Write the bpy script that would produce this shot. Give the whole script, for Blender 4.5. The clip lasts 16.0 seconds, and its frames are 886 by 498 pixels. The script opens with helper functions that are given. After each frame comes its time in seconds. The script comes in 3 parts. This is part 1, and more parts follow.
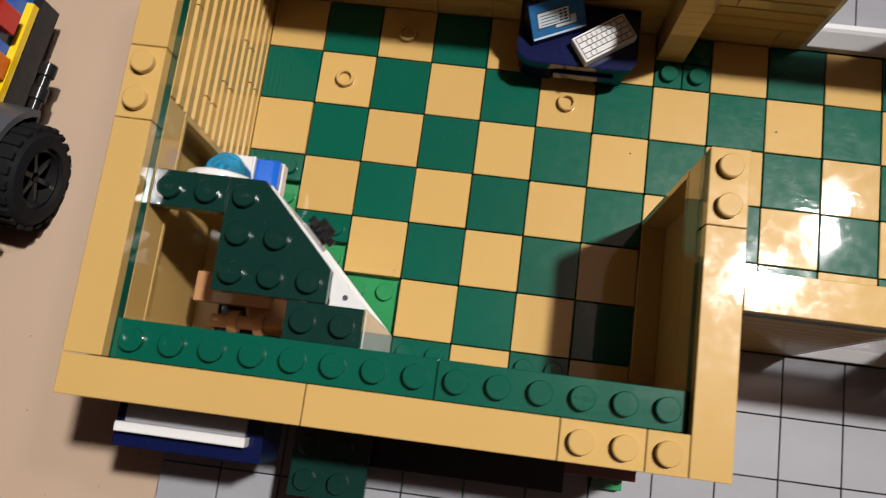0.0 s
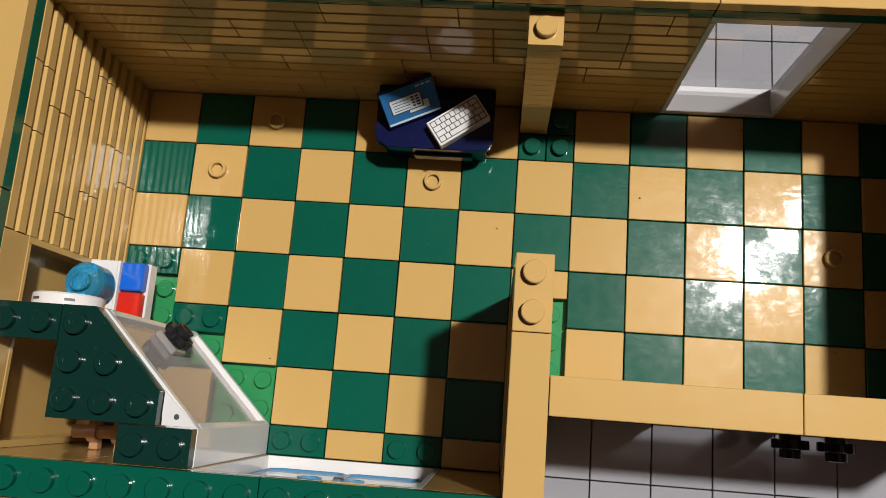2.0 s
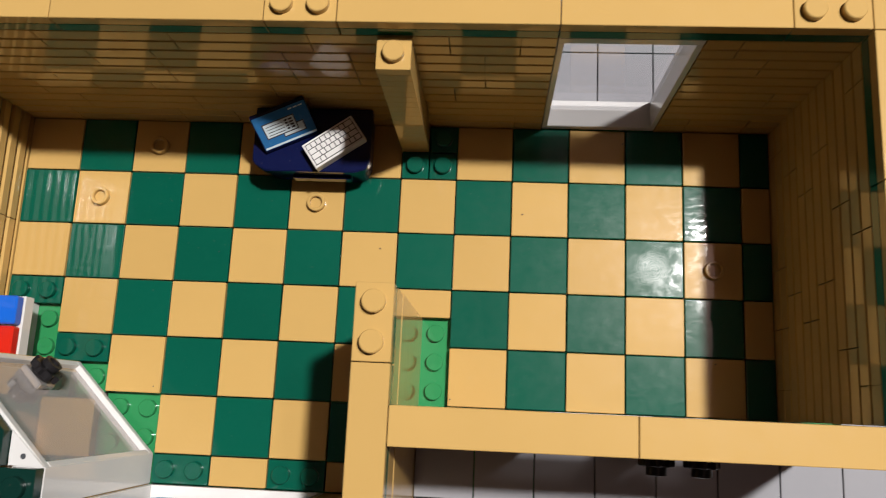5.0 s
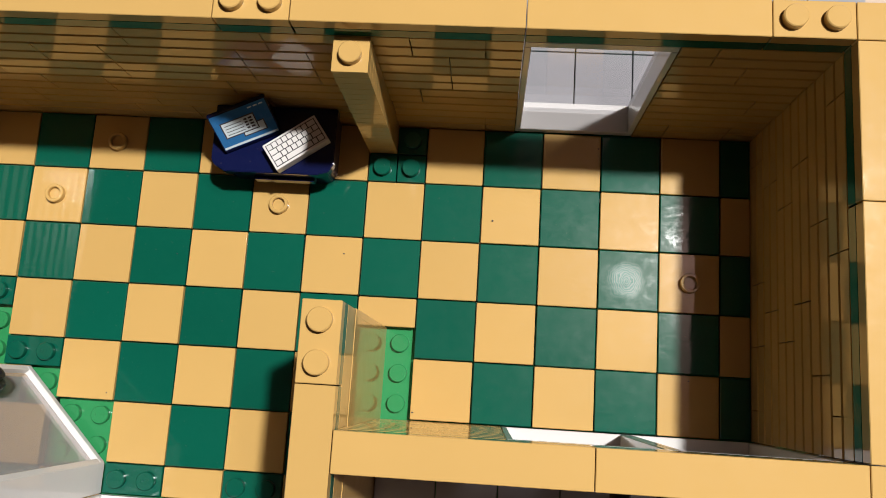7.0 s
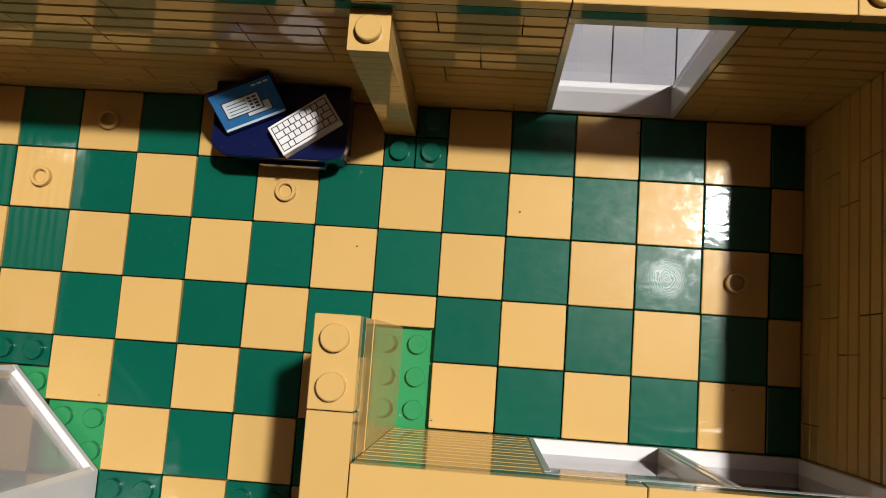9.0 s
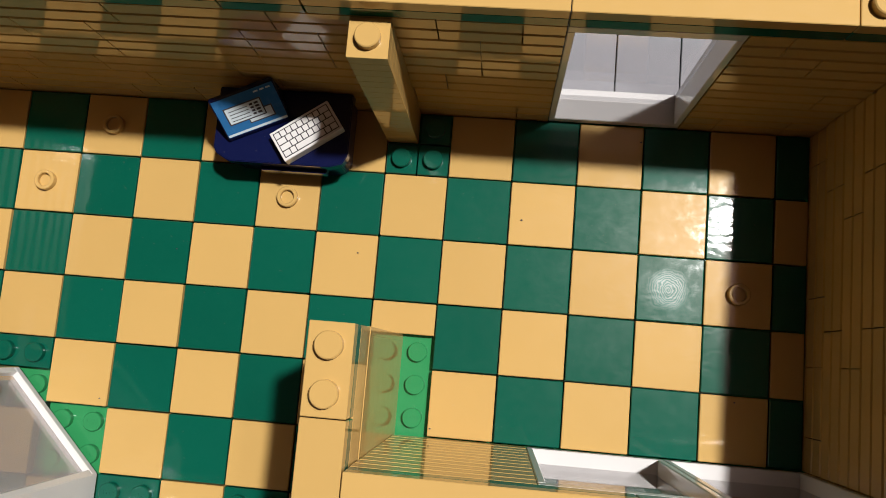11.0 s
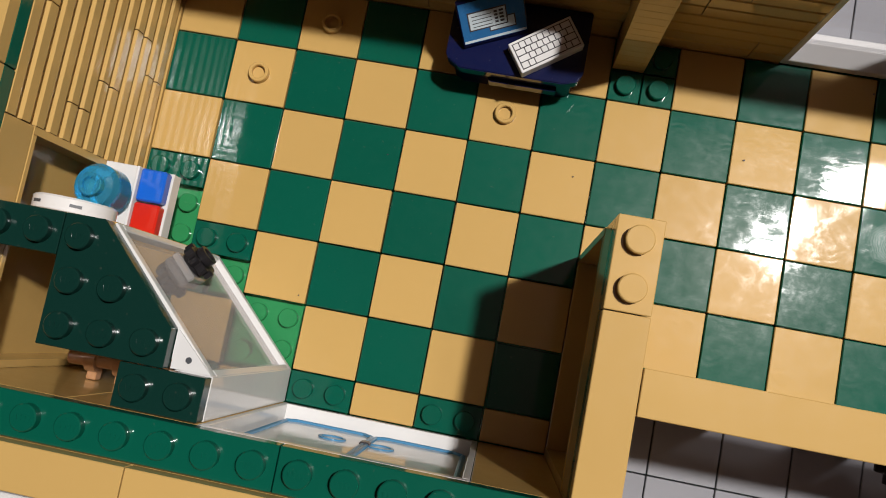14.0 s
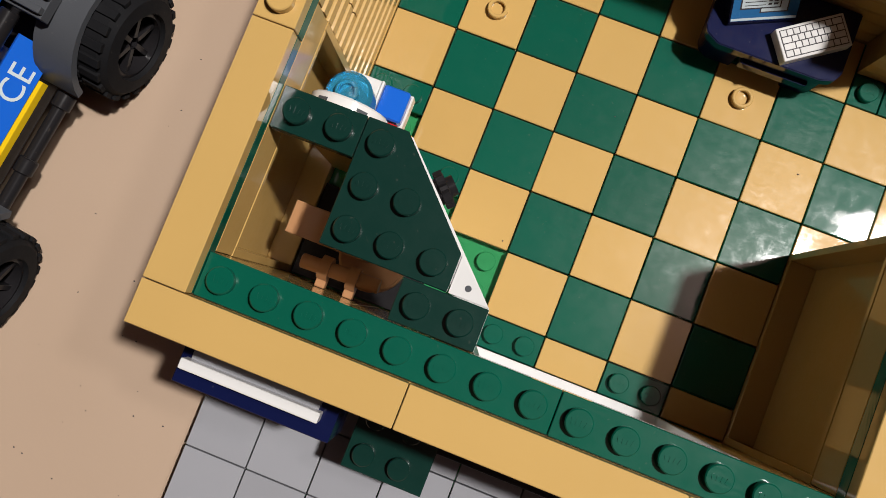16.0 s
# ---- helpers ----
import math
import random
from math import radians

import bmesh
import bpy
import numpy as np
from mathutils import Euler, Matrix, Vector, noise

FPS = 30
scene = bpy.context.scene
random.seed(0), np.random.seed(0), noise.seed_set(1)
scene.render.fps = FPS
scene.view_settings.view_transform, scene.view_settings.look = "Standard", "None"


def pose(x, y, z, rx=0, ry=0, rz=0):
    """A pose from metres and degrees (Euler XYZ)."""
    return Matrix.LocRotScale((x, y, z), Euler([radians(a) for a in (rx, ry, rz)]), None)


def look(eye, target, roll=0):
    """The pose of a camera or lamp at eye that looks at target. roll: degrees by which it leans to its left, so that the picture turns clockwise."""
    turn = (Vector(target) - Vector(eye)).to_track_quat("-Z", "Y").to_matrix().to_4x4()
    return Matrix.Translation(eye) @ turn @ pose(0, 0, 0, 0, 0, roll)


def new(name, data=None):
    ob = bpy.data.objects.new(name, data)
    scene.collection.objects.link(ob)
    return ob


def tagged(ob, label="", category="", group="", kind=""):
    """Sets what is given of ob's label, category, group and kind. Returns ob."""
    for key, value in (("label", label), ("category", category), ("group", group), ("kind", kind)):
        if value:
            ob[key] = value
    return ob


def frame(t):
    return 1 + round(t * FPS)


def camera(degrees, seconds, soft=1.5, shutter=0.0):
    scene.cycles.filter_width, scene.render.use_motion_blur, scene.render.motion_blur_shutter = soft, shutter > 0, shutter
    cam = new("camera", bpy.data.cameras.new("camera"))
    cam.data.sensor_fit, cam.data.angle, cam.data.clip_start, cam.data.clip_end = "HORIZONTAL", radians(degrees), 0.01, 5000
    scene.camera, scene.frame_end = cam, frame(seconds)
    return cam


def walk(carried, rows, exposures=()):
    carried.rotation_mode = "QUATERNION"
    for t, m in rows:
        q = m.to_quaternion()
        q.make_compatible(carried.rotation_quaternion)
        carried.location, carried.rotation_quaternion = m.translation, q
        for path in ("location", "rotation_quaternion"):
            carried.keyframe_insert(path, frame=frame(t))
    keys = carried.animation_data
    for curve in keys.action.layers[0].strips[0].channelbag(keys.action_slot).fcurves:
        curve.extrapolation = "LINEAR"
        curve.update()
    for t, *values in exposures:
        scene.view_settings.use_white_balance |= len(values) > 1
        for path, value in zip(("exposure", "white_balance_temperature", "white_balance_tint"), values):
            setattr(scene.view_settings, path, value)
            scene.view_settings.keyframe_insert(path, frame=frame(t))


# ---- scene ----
cam = camera(58.18, 16.0, 0.85, 0.4)
PATH = [
    (0, (0.07098, -0.11335, 0.21532), (-0.0422, 0.2771, -1.7429), -8.89),
    (0.5, (0.08766, -0.10355, 0.21921), (-0.0575, 0.2953, -1.7352), -13.77),
    (1, (0.09570, -0.09405, 0.22205), (-0.0432, 0.3100, -1.7318), -14.10),
    (1.5, (0.10261, -0.08842, 0.22212), (-0.0604, 0.3010, -1.7328), -18.29),
    (2, (0.10956, -0.08754, 0.22200), (-0.0426, 0.2985, -1.7345), -17.63),
    (2.5, (0.10940, -0.08619, 0.22265), (-0.0320, 0.3107, -1.7325), -15.67),
    (3, (0.11142, -0.08475, 0.22134), (-0.0300, 0.3032, -1.7356), -15.70),
    (3.5, (0.11474, -0.08590, 0.21938), (-0.0278, 0.2866, -1.7404), -16.33),
    (4, (0.11378, -0.08600, 0.21977), (-0.0319, 0.2895, -1.7393), -16.89),
    (4.5, (0.12313, -0.08529, 0.21825), (-0.0139, 0.2864, -1.7421), -16.82),
    (5, (0.13943, -0.07978, 0.22043), (0.0119, 0.3064, -1.7378), -16.06),
    (5.2, (0.14274, -0.07814, 0.22128), (0.0106, 0.3133, -1.7356), -16.34),
    (7.5, (0.14775, -0.06970, 0.21009), (0.0237, 0.2592, -1.7588), -17.31),
    (8, (0.14729, -0.06792, 0.20834), (0.0091, 0.2518, -1.7611), -19.80),
    (8.5, (0.14212, -0.06627, 0.20445), (-0.0014, 0.2399, -1.7668), -20.95),
    (9, (0.14104, -0.06038, 0.19583), (0.0160, 0.1848, -1.7851), -23.18),
    (9.2, (0.14265, -0.05842, 0.19458), (0.0147, 0.1780, -1.7873), -24.48),
    (11.5, (0.14376, -0.06138, 0.19589), (-0.0149, 0.2062, -1.7798), -25.92),
    (12, (0.13848, -0.06509, 0.19843), (-0.0159, 0.2068, -1.7770), -24.56),
    (12.5, (0.12651, -0.06774, 0.19888), (-0.0452, 0.1992, -1.7758), -27.18),
    (13, (0.10943, -0.07255, 0.19630), (-0.0722, 0.1710, -1.7805), -28.22),
    (13.5, (0.10182, -0.07749, 0.19567), (-0.0795, 0.1492, -1.7831), -28.89),
    (14, (0.09648, -0.08130, 0.19428), (-0.0812, 0.1340, -1.7861), -28.90),
    (14.5, (0.09151, -0.08496, 0.19338), (-0.0883, 0.1166, -1.7883), -29.48),
    (15, (0.07172, -0.09229, 0.19940), (-0.1142, 0.0558, -1.7864), -34.52),
    (15.5, (0.04733, -0.09850, 0.19482), (-0.0939, 0.0433, -1.7951), -23.79),
    (16, (0.04517, -0.09887, 0.19439), (-0.0783, 0.0420, -1.7968), -19.93),
]
walk(cam, [(t, look(eye, target, roll)) for t, eye, target, roll in PATH],
     exposures=((0, 0.19), (1.5, 0.07), (3.5, 0.1), (5, 0.25), (7.5, 0.4), (8.5, 0.43), (9.2, 0.32), (11.5, 0.32), (12, 0.17), (13, 0.17), (13.5, 0.02), (14.5, 0.02), (16, 0.17)))

# ---- light ----
world = bpy.data.worlds.new("evening_room")
scene.world = world
world.use_nodes = True
world.node_tree.nodes["Background"].inputs[0].default_value = (1.0, 0.66, 0.36, 1)
world.node_tree.nodes["Background"].inputs[1].default_value = 0.001


def bulb(name, where, watts, radius, colour):
    data = bpy.data.lights.new(name, "POINT")
    data.energy, data.shadow_soft_size, data.color = watts, radius, colour
    lamp = new(name, data)
    lamp.location = where
    return lamp


bulb("ceiling_bulb", (0.812, 0.345, 2.04), 246, 0.050, (1.0, 0.97, 0.94))
bulb("second_bulb", (0.68, 0.30, 1.25), 11, 0.05, (1.0, 0.97, 0.94))

# ---- materials ----
S, P, B = 0.008, 0.0032, 0.0096      # stud pitch, plate height, brick height


def node_material(name):
    m = bpy.data.materials.new(name)
    m.use_nodes = True
    return m, m.node_tree.nodes, m.node_tree.links, m.node_tree.nodes["Principled BSDF"]


def plastic(name, colour, rough=0.04, smudge=0.06, vary=0.05, bump=0.12, prints=0.24, whorl=False):
    m, n, l, p = node_material(name)
    geo = n.new("ShaderNodeNewGeometry")
    info = n.new("ShaderNodeObjectInfo")
    shift = n.new("ShaderNodeVectorMath"); shift.operation = "MULTIPLY_ADD"
    shift.inputs[1].default_value = (1, 1, 1)
    rnd = n.new("ShaderNodeVectorMath"); rnd.operation = "SCALE"
    rnd.inputs[0].default_value = (0.7, 0.3, 0.5)
    l.new(info.outputs["Random"], rnd.inputs["Scale"])
    l.new(geo.outputs["Position"], shift.inputs[0])
    l.new(rnd.outputs[0], shift.inputs[2])
    # broad tone of the moulding and handling marks
    tone = n.new("ShaderNodeTexNoise"); tone.inputs["Scale"].default_value = 60; tone.inputs["Detail"].default_value = 3
    l.new(shift.outputs[0], tone.inputs["Vector"])
    add = n.new("ShaderNodeMath"); add.operation = "ADD"
    l.new(tone.outputs[0], add.inputs[0]); l.new(info.outputs["Random"], add.inputs[1])
    rng = n.new("ShaderNodeMapRange"); rng.inputs[1].default_value, rng.inputs[2].default_value = 0.3, 1.7
    rng.inputs[3].default_value, rng.inputs[4].default_value = 1 - vary, 1 + vary
    l.new(add.outputs[0], rng.inputs[0])
    mul = n.new("ShaderNodeVectorMath"); mul.operation = "SCALE"; mul.inputs[0].default_value = colour
    l.new(rng.outputs[0], mul.inputs["Scale"])
    # specks of dust
    dust = n.new("ShaderNodeTexNoise"); dust.inputs["Scale"].default_value = 900; dust.inputs["Detail"].default_value = 1
    l.new(shift.outputs[0], dust.inputs["Vector"])
    dr = n.new("ShaderNodeMapRange"); dr.inputs[1].default_value, dr.inputs[2].default_value = 0.74, 0.80
    dr.inputs[4].default_value = 0.05
    l.new(dust.outputs[0], dr.inputs[0])
    mix = n.new("ShaderNodeMix"); mix.data_type = "RGBA"; mix.inputs[7].default_value = (0.35, 0.30, 0.24, 1)
    l.new(dr.outputs[0], mix.inputs[0]); l.new(mul.outputs[0], mix.inputs[6])
    l.new(mix.outputs[2], p.inputs["Base Color"])
    # finger marks: patches of matter gloss
    fin = n.new("ShaderNodeTexNoise"); fin.inputs["Scale"].default_value = 260; fin.inputs["Detail"].default_value = 9
    fin.inputs["Roughness"].default_value = 0.72; fin.inputs["Distortion"].default_value = 0.25
    l.new(shift.outputs[0], fin.inputs["Vector"])
    fr = n.new("ShaderNodeMapRange"); fr.inputs[1].default_value, fr.inputs[2].default_value = 0.45, 0.68
    fr.inputs[3].default_value, fr.inputs[4].default_value = rough, rough + smudge
    l.new(fin.outputs[0], fr.inputs[0]); l.new(fr.outputs[0], p.inputs["Coat Roughness"])
    # a clear skin over a faint wide sheen of handling and fine wear
    p.inputs["Coat Weight"].default_value, p.inputs["Coat IOR"].default_value = (0.8 if rough < 0.15 else 0.3 if rough < 0.4 else 0.05), 1.45
    sheen = n.new("ShaderNodeMapRange"); sheen.inputs[1].default_value, sheen.inputs[2].default_value = 0.35, 0.7
    sheen.inputs[3].default_value, sheen.inputs[4].default_value = 0.035, 0.085
    l.new(fin.outputs[0], sheen.inputs[0]); l.new(sheen.outputs[0], p.inputs["Specular IOR Level"])
    if whorl:
        # one greasy finger print in the middle of the piece
        at = n.new("ShaderNodeTexCoord")
        mid = n.new("ShaderNodeVectorMath"); mid.operation = "SUBTRACT"; mid.inputs[1].default_value = (0.0076, 0.0079, P)
        l.new(at.outputs["Object"], mid.inputs[0])
        wob = n.new("ShaderNodeTexNoise"); wob.inputs["Scale"].default_value = 330; wob.inputs["Detail"].default_value = 3
        l.new(shift.outputs[0], wob.inputs["Vector"])
        far = n.new("ShaderNodeVectorMath"); far.operation = "LENGTH"; l.new(mid.outputs[0], far.inputs[0])
        bent = n.new("ShaderNodeMath"); bent.operation = "MULTIPLY_ADD"; bent.inputs[1].default_value = 0.0026
        l.new(wob.outputs[0], bent.inputs[0]); l.new(far.outputs["Value"], bent.inputs[2])
        turn = n.new("ShaderNodeMath"); turn.operation = "MULTIPLY"; turn.inputs[1].default_value = 12500
        l.new(bent.outputs[0], turn.inputs[0])
        ridge = n.new("ShaderNodeMath"); ridge.operation = "SINE"; l.new(turn.outputs[0], ridge.inputs[0])
        line = n.new("ShaderNodeMapRange"); line.inputs[1].default_value, line.inputs[2].default_value = -0.5, 0.4
        line.inputs[3].default_value, line.inputs[4].default_value = 0.25, 1.0
        l.new(ridge.outputs[0], line.inputs[0])
        rim = n.new("ShaderNodeMapRange"); rim.inputs[1].default_value, rim.inputs[2].default_value = 0.0066, 0.0046
        l.new(bent.outputs[0], rim.inputs[0])
        grease = n.new("ShaderNodeMath"); grease.operation = "MULTIPLY"
        l.new(line.outputs[0], grease.inputs[0]); l.new(rim.outputs[0], grease.inputs[1])
        total = n.new("ShaderNodeMath"); total.operation = "MULTIPLY_ADD"; total.inputs[1].default_value = 0.22
        l.new(grease.outputs[0], total.inputs[0]); l.new(sheen.outputs[0], total.inputs[2])
        l.new(total.outputs[0], p.inputs["Specular IOR Level"])
    p.inputs["Roughness"].default_value = max(0.30, rough)
    # hairline scratches and a faint sink of the surface
    scr = n.new("ShaderNodeTexNoise"); scr.inputs["Scale"].default_value = 1500; scr.inputs["Detail"].default_value = 2
    stretch = n.new("ShaderNodeMapping"); stretch.inputs["Scale"].default_value = (0.15, 1, 1); stretch.inputs["Rotation"].default_value = (0, 0, 0.7)
    l.new(shift.outputs[0], stretch.inputs[0]); l.new(stretch.outputs[0], scr.inputs["Vector"])
    b1 = n.new("ShaderNodeBump"); b1.inputs["Strength"].default_value = bump; b1.inputs["Distance"].default_value = 0.00002
    l.new(scr.outputs[0], b1.inputs["Height"])
    # ridged finger prints in patches
    wave = n.new("ShaderNodeTexWave"); wave.wave_type = "RINGS"
    wave.inputs["Scale"].default_value = 330; wave.inputs["Distortion"].default_value = 9; wave.inputs["Detail"].default_value = 2
    wave.inputs["Detail Scale"].default_value = 0.6
    l.new(shift.outputs[0], wave.inputs["Vector"])
    spot = n.new("ShaderNodeTexNoise"); spot.inputs["Scale"].default_value = 75; spot.inputs["Detail"].default_value = 2
    l.new(shift.outputs[0], spot.inputs["Vector"])
    sm = n.new("ShaderNodeMapRange"); sm.inputs[1].default_value, sm.inputs[2].default_value = 0.54, 0.66
    l.new(spot.outputs[0], sm.inputs[0])
    wm = n.new("ShaderNodeMath"); wm.operation = "MULTIPLY"
    l.new(wave.outputs["Fac"], wm.inputs[0]); l.new(sm.outputs[0], wm.inputs[1])
    b3 = n.new("ShaderNodeBump"); b3.inputs["Strength"].default_value = prints; b3.inputs["Distance"].default_value = 0.00003
    l.new(wm.outputs[0], b3.inputs["Height"]); l.new(b1.outputs[0], b3.inputs["Normal"])
    low = n.new("ShaderNodeTexNoise"); low.inputs["Scale"].default_value = 140; low.inputs["Detail"].default_value = 1
    l.new(shift.outputs[0], low.inputs["Vector"])
    b2 = n.new("ShaderNodeBump"); b2.inputs["Strength"].default_value = 0.14; b2.inputs["Distance"].default_value = 0.00025
    l.new(low.outputs[0], b2.inputs["Height"]); l.new(b3.outputs[0], b2.inputs["Normal"])
    l.new(b2.outputs[0], p.inputs["Normal"]); l.new(b2.outputs[0], p.inputs["Coat Normal"])
    p.inputs["IOR"].default_value = 1.45
    return m


def clear(name, colour, rough=0.03, ior=1.3, weight=1.0):
    m, n, l, p = node_material(name)
    p.inputs["Base Color"].default_value = (*colour, 1)
    p.inputs["Transmission Weight"].default_value = weight
    p.inputs["Roughness"].default_value, p.inputs["IOR"].default_value = rough, ior
    noise_tex = n.new("ShaderNodeTexNoise"); noise_tex.inputs["Scale"].default_value = 300
    geo = n.new("ShaderNodeNewGeometry"); l.new(geo.outputs["Position"], noise_tex.inputs["Vector"])
    b = n.new("ShaderNodeBump"); b.inputs["Strength"].default_value = 0.1; b.inputs["Distance"].default_value = 0.0001
    l.new(noise_tex.outputs[0], b.inputs["Height"]); l.new(b.outputs[0], p.inputs["Normal"])
    return m


def thin_pane(name, tint=(0.97, 0.97, 0.98)):
    """A thin clear sheet: light passes straight through, less of it at a grazing angle."""
    m, n, l, p = node_material(name)
    n.remove(p)
    see = n.new("ShaderNodeBsdfTransparent"); see.inputs[0].default_value = (*tint, 1)
    shine = n.new("ShaderNodeBsdfGlossy"); shine.inputs["Roughness"].default_value = 0.02
    side = n.new("ShaderNodeLayerWeight"); side.inputs["Blend"].default_value = 0.5
    curve = n.new("ShaderNodeMath"); curve.operation = "POWER"; curve.inputs[1].default_value = 5
    l.new(side.outputs["Facing"], curve.inputs[0])
    gloss = n.new("ShaderNodeMath"); gloss.operation = "MULTIPLY_ADD"; gloss.inputs[1].default_value, gloss.inputs[2].default_value = 0.90, 0.02
    l.new(curve.outputs[0], gloss.inputs[0])
    mix = n.new("ShaderNodeMixShader")
    l.new(gloss.outputs[0], mix.inputs[0]); l.new(see.outputs[0], mix.inputs[1]); l.new(shine.outputs[0], mix.inputs[2])
    l.new(mix.outputs[0], n["Material Output"].inputs["Surface"])
    return m


TAN = plastic("tan_plastic", (0.447, 0.283, 0.094))
GREEN = plastic("green_plastic", (0.0016, 0.071, 0.044), vary=0.10)
TOUCHED = plastic("green_plastic_touched", (0.0016, 0.071, 0.044), vary=0.10, whorl=True)
BRIGHT = plastic("bright_green_plastic", (0.02288, 0.1936, 0.066))
DARKGREEN = plastic("dark_green_plastic", (0.0034, 0.0221, 0.017), rough=0.12)
WHITE = plastic("white_plastic", (0.57, 0.56, 0.55))
GREY = plastic("light_grey_plastic", (0.25, 0.25, 0.268), vary=0.06)
DARKGREY = plastic("dark_grey_plastic", (0.060, 0.063, 0.070), rough=0.28)
NAVY = plastic("dark_blue_plastic", (0.0036, 0.006, 0.036))
BLUE = plastic("blue_plastic", (0.009, 0.099, 0.495))
SCREEN = plastic("screen_blue_print", (0.022, 0.115, 0.28), rough=0.25)
PALE = plastic("pale_grey_print", (0.48, 0.55, 0.58), rough=0.25)
RED = plastic("red_plastic", (0.495, 0.018, 0.009))
DARKRED = plastic("dark_red_plastic", (0.13, 0.008, 0.008))
YELLOW = plastic("yellow_plastic", (0.72, 0.468, 0.009))
ORANGE = plastic("orange_plastic", (0.675, 0.162, 0.009))
BLACK = plastic("black_plastic", (0.012, 0.011, 0.012), rough=0.2)
RUBBER = plastic("black_rubber", (0.009, 0.009, 0.010), rough=0.6, smudge=0.2, bump=0.5)
NOUGAT = plastic("nougat_plastic", (0.374, 0.1913, 0.08925))
INK = plastic("dark_ink", (0.05, 0.045, 0.05), rough=0.3)
BLUELINE = plastic("light_blue_print", (0.06, 0.19, 0.33), rough=0.2)
GLASS = thin_pane("clear_pane")
DOORGLASS = thin_pane("door_pane", (0.88, 0.87, 0.88))
SMOKE = clear("smoky_pane", (0.48, 0.45, 0.44), ior=1.6, weight=0.62)
AQUA = clear("trans_light_blue", (0.09, 0.62, 0.97), ior=1.3, weight=0.8)


def table_material():
    m, n, l, p = node_material("laminate_table")
    geo = n.new("ShaderNodeNewGeometry")
    a = n.new("ShaderNodeTexNoise"); a.inputs["Scale"].default_value = 14; a.inputs["Detail"].default_value = 6
    l.new(geo.outputs["Position"], a.inputs["Vector"])
    ramp = n.new("ShaderNodeMix"); ramp.data_type = "RGBA"
    ramp.inputs[6].default_value, ramp.inputs[7].default_value = (0.355, 0.253, 0.178, 1), (0.40, 0.293, 0.214, 1)
    l.new(a.outputs[0], ramp.inputs[0])
    v = n.new("ShaderNodeTexVoronoi"); v.inputs["Scale"].default_value = 55
    l.new(geo.outputs["Position"], v.inputs["Vector"])
    dots = n.new("ShaderNodeMapRange"); dots.inputs[1].default_value, dots.inputs[2].default_value = 0.055, 0.035
    dots.inputs[3].default_value, dots.inputs[4].default_value = 0.0, 0.7
    l.new(v.outputs["Distance"], dots.inputs[0])
    gate = n.new("ShaderNodeTexNoise"); gate.inputs["Scale"].default_value = 30
    l.new(geo.outputs["Position"], gate.inputs["Vector"])
    gm = n.new("ShaderNodeMapRange"); gm.inputs[1].default_value, gm.inputs[2].default_value = 0.48, 0.56
    l.new(gate.outputs[0], gm.inputs[0])
    both = n.new("ShaderNodeMath"); both.operation = "MULTIPLY"
    l.new(dots.outputs[0], both.inputs[0]); l.new(gm.outputs[0], both.inputs[1])
    out = n.new("ShaderNodeMix"); out.data_type = "RGBA"; out.inputs[7].default_value = (0.06, 0.045, 0.035, 1)
    l.new(both.outputs[0], out.inputs[0]); l.new(ramp.outputs[2], out.inputs[6])
    l.new(out.outputs[2], p.inputs["Base Color"])
    p.inputs["Roughness"].default_value = 0.42
    f = n.new("ShaderNodeTexNoise"); f.inputs["Scale"].default_value = 700
    l.new(geo.outputs["Position"], f.inputs["Vector"])
    b = n.new("ShaderNodeBump"); b.inputs["Strength"].default_value = 0.15; b.inputs["Distance"].default_value = 0.0001
    l.new(f.outputs[0], b.inputs["Height"]); l.new(b.outputs[0], p.inputs["Normal"])
    return m


def paint(name, colour):
    m, n, l, p = node_material(name)
    geo = n.new("ShaderNodeNewGeometry")
    a = n.new("ShaderNodeTexNoise"); a.inputs["Scale"].default_value = 3; a.inputs["Detail"].default_value = 5
    l.new(geo.outputs["Position"], a.inputs["Vector"])
    r = n.new("ShaderNodeMapRange"); r.inputs[3].default_value, r.inputs[4].default_value = 0.92, 1.06
    l.new(a.outputs[0], r.inputs[0])
    s = n.new("ShaderNodeVectorMath"); s.operation = "SCALE"; s.inputs[0].default_value = colour
    l.new(r.outputs[0], s.inputs["Scale"]); l.new(s.outputs[0], p.inputs["Base Color"])
    p.inputs["Roughness"].default_value = 0.8
    return m


TABLE = table_material()
# not a wall paint: near-black red, so bounced light fills shade with red only
RED_BOUNCE = paint("dim_red_bounce", (0.018, 0.0035, 0.0006))
CARPET = paint("dark_carpet", (0.04, 0.035, 0.03))

# ---- mesh helpers ----


def box(bm, x0, x1, y0, y1, z0, z1, bevel=0.00012, m=None, segments=1):
    """A bevelled block in metres, added to bm."""
    made = bmesh.ops.create_cube(bm, size=1)["verts"]
    for v in made:
        v.co = Vector(((x0 + x1) / 2 + v.co.x * (x1 - x0), (y0 + y1) / 2 + v.co.y * (y1 - y0), (z0 + z1) / 2 + v.co.z * (z1 - z0)))
    if bevel:
        edges = list({e for v in made for e in v.link_edges})
        res = bmesh.ops.bevel(bm, geom=edges, offset=bevel, segments=segments, affect="EDGES", profile=0.5)
        made = list({v for f in res["faces"] for v in f.verts} | {v for v in made if v.is_valid})
    if m:
        bmesh.ops.transform(bm, matrix=m, verts=made)
    return made


